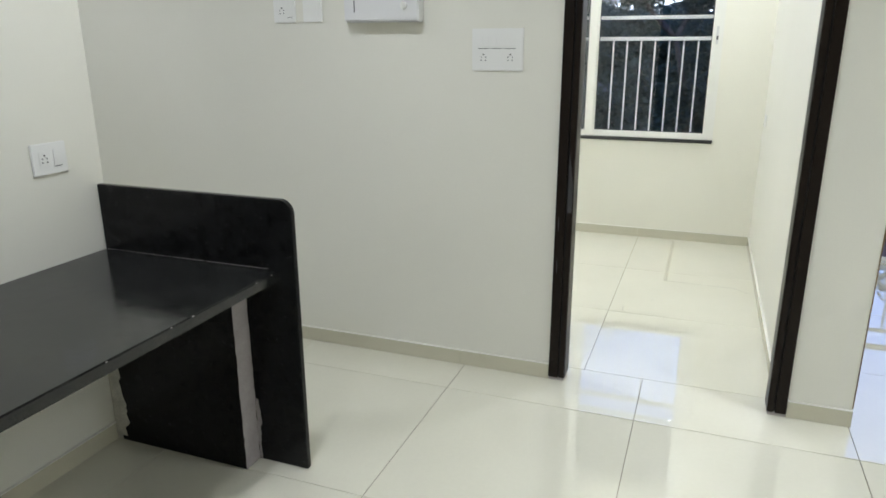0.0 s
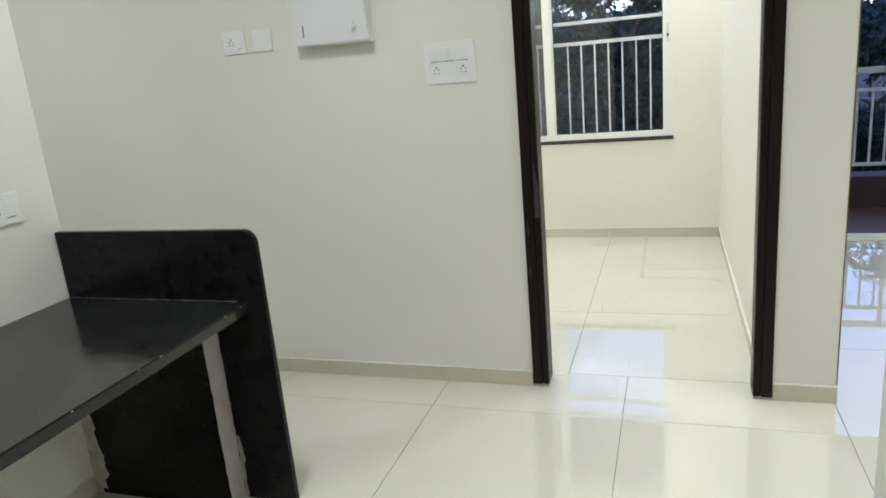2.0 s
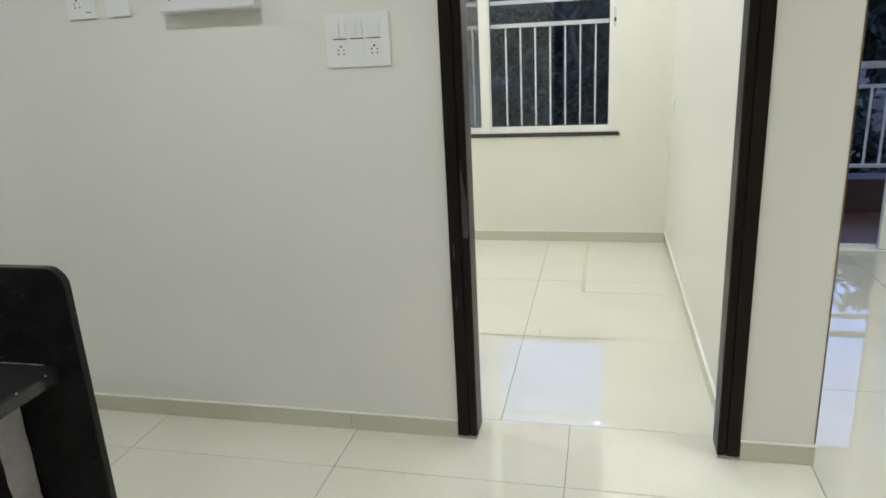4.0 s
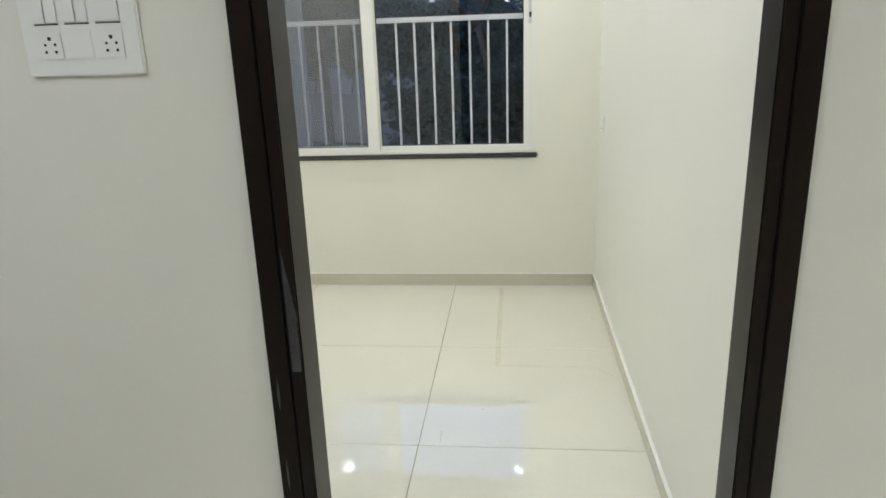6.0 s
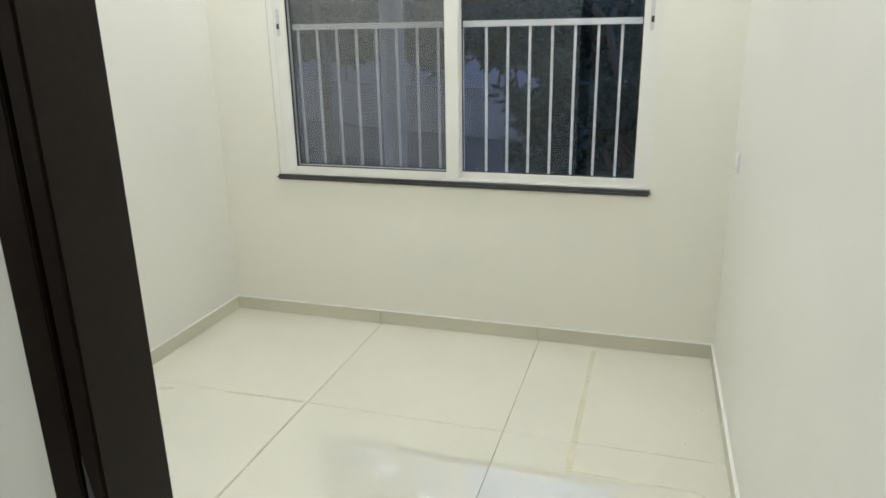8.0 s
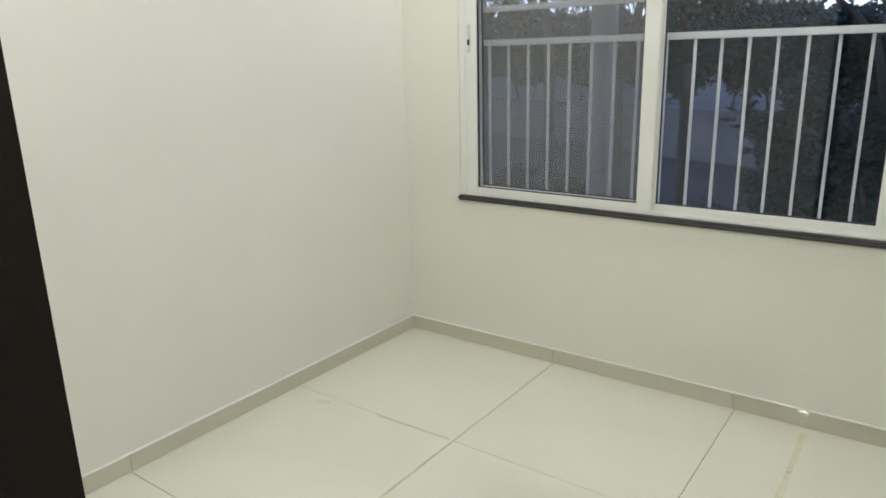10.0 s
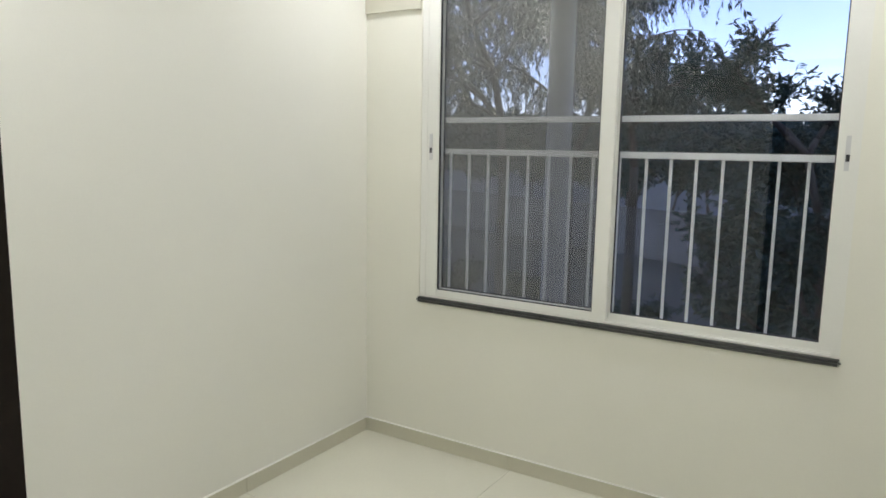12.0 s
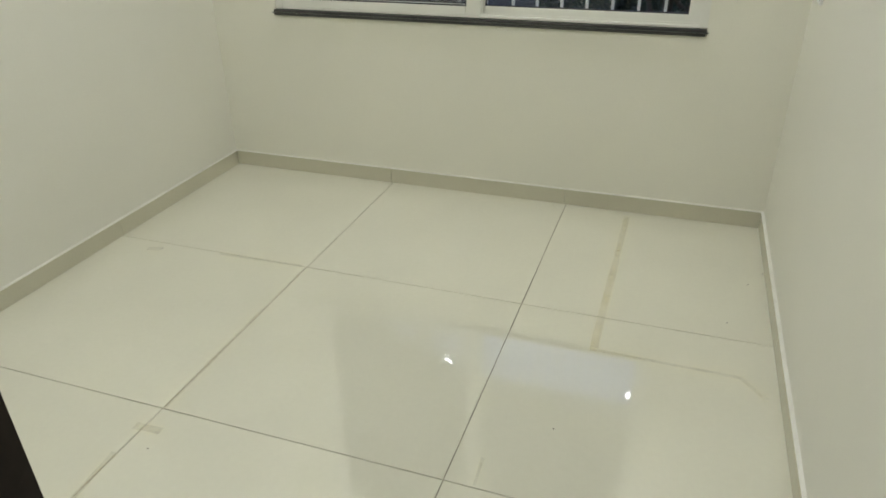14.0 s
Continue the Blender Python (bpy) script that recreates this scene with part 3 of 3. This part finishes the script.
def tree(x, y, height, seed, leaf, low=0.25, reach=0.5, droop=0.5, strands=3, strand=0.45, per=14, narrow=0.2, mat=None, label="dark leafy tree at dusk with drooping twigs", lean=0.0):
    """A tapered trunk with limbs, and fine twigs from the limbs that each carry a row of small separate leaves."""
    rng = random.Random(seed)
    t = thing("tree", label, "tree", "trees outside the window", (x, y, GZ))
    bm = bmesh.new()
    tips = []

    def limb(a, direction, length, r, depth):
        steps = 4
        p, d = a.copy(), direction.normalized()
        for i in range(steps):
            q = p + d * (length / steps)
            cyl_bm(bm, p, q, r * (1 - 0.6 * i / steps), r * (1 - 0.6 * (i + 1) / steps), 7 if depth < 2 else 4)
            if depth >= 2 or (depth == 1 and i > 0):
                tips.append((q.copy(), d.copy()))
            p = q
            d = (d + Vector((rng.uniform(-0.25, 0.25), rng.uniform(-0.25, 0.25), rng.uniform(-0.1, 0.18) - (0.12 * depth * droop)))).normalized()
            if depth < 2 and i >= 1:
                for _ in range(2 if depth else 3):
                    a2 = rng.uniform(0, math.tau)
                    side = Vector((math.cos(a2), math.sin(a2), rng.uniform(0.0, 0.7)))
                    limb(p, (d * 0.5 + side).normalized(), length * reach * rng.uniform(0.8, 1.2), r * 0.42, depth + 1)
    top = Vector((lean * low * height, 0, low * height))
    cyl_bm(bm, Vector((0, 0, 0)), top, 0.13 * height / 7, 0.10 * height / 7, 10)
    limb(top, Vector((lean, 0, 1)), height * (0.75 - low * 0.5), 0.10 * height / 7, 0)
    part("trunk", bm, BARK, t, smooth=True)
    verts, faces = [], []

    def stalk(p, q, r):
        i = len(verts)
        b = (q - p).cross(Vector((0.3, 0.9, 0.2))).normalized() * r
        verts.extend([p - b, p + b, q])
        faces.append((i, i + 1, i + 2))
    for p, d in tips:
        for _ in range(strands):
            w = (d * 0.4 + Vector((rng.uniform(-1, 1), rng.uniform(-1, 1), rng.uniform(-0.5, 0.6) - droop))).normalized()
            run = strand * rng.uniform(0.5, 1.3)
            c = p.copy()
            for k in range(per):
                e = c + w * (run / per)
                if k % 4 == 0:
                    stalk(c, c + w * (run * 4 / per), 0.004)
                a = (w * 0.6 + Vector((rng.uniform(-1, 1), rng.uniform(-1, 1), rng.uniform(-0.7, 0.5) - droop * 0.8))).normalized()
                b = a.cross(Vector((rng.uniform(-1, 1), rng.uniform(-1, 1), rng.uniform(-1, 1)))).normalized()
                n = a.cross(b)
                ln = leaf * rng.uniform(0.65, 1.3)
                g = ln * narrow * rng.uniform(0.8, 1.2)
                i = len(verts)
                verts.extend([c, c + a * ln * 0.45 + b * g + n * g * 0.3, c + a * ln, c + a * ln * 0.45 - b * g + n * g * 0.3])
                faces.extend([(i, i + 1, i + 2), (i, i + 2, i + 3)])
                c = e
                w = (w + Vector((0, 0, -0.10 * droop))).normalized()
    me = bpy.data.meshes.new("crown")
    me.from_pydata([tuple(v) for v in verts], [], faces)
    me.materials.append(mat or LEAF)
    c = new("crown", me)
    c.parent = t
    return t


WEEP = "tall dark tree with weeping strands of narrow leaves"
BUSH = "upright dark green bushy tree beside the building"
FAR = "dusky broad tree of the far tree line"
tree(-5.35, 14.0, 7.2, 1, 0.10, low=0.48, reach=0.60, droop=0.9, strands=4, strand=0.70, per=15, narrow=0.17, label=WEEP)
tree(-4.70, 15.4, 7.0, 2, 0.10, low=0.50, reach=0.56, droop=0.95, strands=5, strand=0.75, per=17, narrow=0.17, label=WEEP)
tree(-3.85, 16.6, 6.6, 7, 0.10, low=0.56, reach=0.50, droop=0.8, strands=5, strand=0.60, per=17, narrow=0.17, label=WEEP)
tree(-8.3, 16.0, 7.6, 4, 0.11, low=0.42, reach=0.56, droop=0.8, strands=4, strand=0.7, per=15, narrow=0.19, label=WEEP)
tree(-0.02, 10.5, 5.6, 8, 0.085, low=0.22, reach=0.28, droop=0.0, strands=5, strand=0.30, per=12, narrow=0.17, mat=LEAF_BUSH, label=BUSH)
tree(4.4, 12.5, 6.0, 5, 0.2, reach=0.42, strands=2, strand=0.5, per=12, label=BUSH)
tree(6.6, 15.0, 6.4, 6, 0.2, strands=2, strand=0.5, per=12, label=BUSH)
for k, (x, y, h) in enumerate(((-8.6, 39.0, 6.6), (-6.6, 38.0, 6.9), (-4.6, 37.0, 6.7), (-11.0, 40.5, 6.4), (-13.5, 41.5, 7.0), (-16.0, 42.5, 6.8), (-18.5, 43.5, 7.0), (-21.0, 44.5, 7.4), (-24.0, 45.5, 7.6), (-27.5, 47.0, 7.6), (-31.5, 48.5, 7.8), (-2.4, 36.5, 6.2), (0.0, 35.5, 6.0), (2.6, 34.5, 6.2), (5.4, 33.5, 6.0), (8.4, 32.5, 6.2))):
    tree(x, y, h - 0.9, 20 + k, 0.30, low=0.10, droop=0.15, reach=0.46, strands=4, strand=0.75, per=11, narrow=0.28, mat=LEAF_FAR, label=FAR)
for k, (x, y, h) in enumerate(((0.2, 12.2, 3.4), (0.1, 14.6, 3.6), (-0.5, 19.0, 3.4), (0.75, 9.4, 4.3), (1.5, 9.8, 4.0), (2.5, 9.6, 4.0), (3.6, 9.8, 4.2), (-0.6, 12.6, 3.6), (-3.9, 17.5, 1.5), (-6.8, 18.5, 1.6), (-1.4, 17.0, 3.4), (0.9, 15.5, 3.8), (-9.4, 19.0, 1.6))):
    tree(x, y, h, 40 + k, 0.11, low=0.1, reach=0.42, droop=0.2, strands=3, strand=0.3, per=10, narrow=0.24, mat=LEAF_BUSH, label="low leafy shrub outside")

for k in range(16):
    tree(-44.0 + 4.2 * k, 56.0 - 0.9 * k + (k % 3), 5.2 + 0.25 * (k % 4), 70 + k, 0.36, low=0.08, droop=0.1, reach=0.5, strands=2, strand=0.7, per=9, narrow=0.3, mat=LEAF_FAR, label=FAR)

# ---- residue marks on the bedroom floor ----
def smear(points, width, seed):
    """A thin ragged strip of old tape glue along a line on the floor."""
    rng = random.Random(seed)
    bm = bmesh.new()
    prev = None
    w1 = w2 = width * 0.4
    for (xa, ya), (xb, yb) in zip(points, points[1:]):
        d = Vector((xb - xa, yb - ya))
        s = Vector((-d.y, d.x)).normalized()
        steps = max(2, int(d.length / 0.02))
        for i in range(steps + 1):
            p = Vector((xa, ya)) + d * (i / steps)
            w1 = 0.75 * w1 + 0.25 * width * rng.uniform(0.15, 0.62)
            w2 = 0.75 * w2 + 0.25 * width * rng.uniform(0.15, 0.62)
            row = (bm.verts.new((p.x + s.x * w1, p.y + s.y * w1, 0.0012)), bm.verts.new((p.x - s.x * w2, p.y - s.y * w2, 0.0012)))
            if prev:
                bm.faces.new((prev[0], prev[1], row[1], row[0]))
            prev = row
    return tagged(mesh_object("tape_residue", bm, RESIDUE), "yellowed ragged tape residue stuck on floor tiles", "floor stain", "tape marks on the floor", "stuff")


smear([(-0.036, 5.83), (-0.036, 4.892)], 0.030, 1)
smear([(-0.045, 4.882), (0.18, 4.879), (0.374, 4.877), (0.441, 4.80)], 0.016, 2)
smear([(-1.102, 5.05), (-1.096, 4.27)], 0.014, 3)
smear([(-1.12, 5.062), (-1.469, 5.052)], 0.018, 4)
smear([(-1.70, 5.02), (-1.76, 5.00)], 0.03, 5)
smear([(-1.125, 4.185), (-1.045, 4.19)], 0.03, 6)
smear([(-1.108, 4.09), (-1.09, 3.90)], 0.022, 7)
smear([(-0.226, 4.36), (-0.222, 4.27)], 0.010, 8)

# crumbs of grit lying on the bedroom floor
rng = random.Random(17)
for x, y in ((0.414, 5.412), (0.344, 5.151), (-0.082, 4.513), (-1.035, 4.127), (0.466, 5.504)):
    bm = bmesh.new()
    bmesh.ops.create_icosphere(bm, subdivisions=1, radius=0.0022)
    for v in bm.verts:
        v.co = Vector((v.co.x * rng.uniform(0.7, 1.5), v.co.y * rng.uniform(0.7, 1.4), v.co.z * 0.6)) * rng.uniform(0.8, 1.15)
    low = min(v.co.z for v in bm.verts)
    grit = tagged(mesh_object("grit_crumb", bm, KERB), "tiny dark crumb of grit on the glossy floor", "debris", "grit on the floor")
    grit.location = (x, y, 0.0002 - low)

# ---- tiles ----
floor = structure("floor", boxes((-3.6, 4.4, -1.6, BY1 + 0.005, -0.10, -0.003)), GROUT, "floor of large glossy ivory vitrified tiles", "floor")
J = 0.0013


def tile_mesh(w, d):
    bm = boxes((-w / 2, w / 2, -d / 2, d / 2, -0.0028, 0.0))
    bmesh.ops.bevel(bm, geom=[e for e in bm.edges if all(v.co.z > -0.001 for v in e.verts)], offset=0.0007, segments=1, affect="EDGES")
    me = bpy.data.meshes.new("tile")
    bm.to_mesh(me)
    bm.free()
    me.materials.append(TILE)
    return me


TILES = {}


def lay(xs, ys, parent, mat=None, z=0.0):
    for xa, xb in zip(xs, xs[1:]):
        for ya, yb in zip(ys, ys[1:]):
            w, d = round(xb - xa - 2 * J, 4), round(yb - ya - 2 * J, 4)
            if w < 0.01 or d < 0.01:
                continue
            key = (w, d, mat)
            if key not in TILES:
                TILES[key] = tile_mesh(w, d)
                if mat:
                    TILES[key].materials[0] = mat
            ob = new("tile", TILES[key])
            ob.location = ((xa + xb) / 2, (ya + yb) / 2, z)
            ob.parent = parent


lay([BX0, -1.100, -0.297, BX1 + 0.018], [3.486, 4.264, 5.062, BY1], floor)
HX = [-3.6, -3.22, -2.42, -1.62, -0.822, -0.040, 0.740]
HY = [-1.6, -0.887, -0.087, 0.713, 1.513, 2.313, 3.110]
lay(HX + [1.54, 2.34, 3.14, 3.94, 4.4], HY, floor)
lay(HX, [3.110, 3.486], floor)
lay([0.740, 1.54, 2.34, 3.14, 3.94, 4.4], [3.110, 3.885, 4.685, 5.485, 5.725], floor)
bal = bpy.data.objects["balcony_floor"]
lay([0.76 + 0.3 * i for i in range(13)], [5.905, 6.2, 6.5, 6.798], bal, DECK, -0.016)


def skirting(name, a, b, inward, pieces, h=0.067):
    """A run of skirting tiles along a wall from a to b, standing 10 mm proud, with a white top edge."""
    s = tagged(new(name), "low beige skirting tiles with a white top edge", "skirting", kind="structure")
    a, b, inward = Vector(a), Vector(b), Vector(inward)
    run = (b - a).length
    d = (b - a) / run
    cuts = [0.0] + [c for c in pieces if 0.02 < c < run - 0.02] + [run]
    for c0, c1 in zip(cuts, cuts[1:]):
        p, q = a + d * (c0 + 0.0008), a + d * (c1 - 0.0008)
        r = q + inward * 0.009
        x0, x1, y0, y1 = min(p.x, r.x), max(p.x, r.x), min(p.y, r.y), max(p.y, r.y)
        part("skirting_tile", boxes((x0, x1, y0, y1, 0.0005, h), bevel=0.0008), SKIRT, s)
    p, r = a + inward * 0.0, b + inward * 0.0105
    part("top_edge", boxes((min(p.x, r.x), max(p.x, r.x), min(p.y, r.y), max(p.y, r.y), h + 0.0002, h + 0.0045), bevel=0.0008), SKIRT_LINE, s)


skirting("baseboard_window", (BX0 + 0.0005, BY1), (BX1 - 0.0005, BY1), (0, -1), [0.83, 1.632])
skirting("baseboard_left", (BX0, DY1 + 0.01), (BX0, BY1 - 0.011), (1, 0), [0.80, 1.6])
skirting("baseboard_right", (BX1, DY1 + 0.03), (BX1, BY1 - 0.011), (-1, 0), [0.74, 1.54])
skirting("baseboard_door_wall", (-3.59, DY0), (JX0 - 0.001, DY0), (0, -1), [0.36, 1.15, 1.95, 2.75])
skirting("baseboard_column", (JX1 + 0.001, DY0), (COLX + 0.004, DY0), (0, -1), [])
bpy.data.objects["baseboard_right"].matrix_world = SKEW
skirting("baseboard_counter", (KX, -1.59), (KX, 2.303), (1, 0), [0.7, 1.5, 2.3, 3.1])
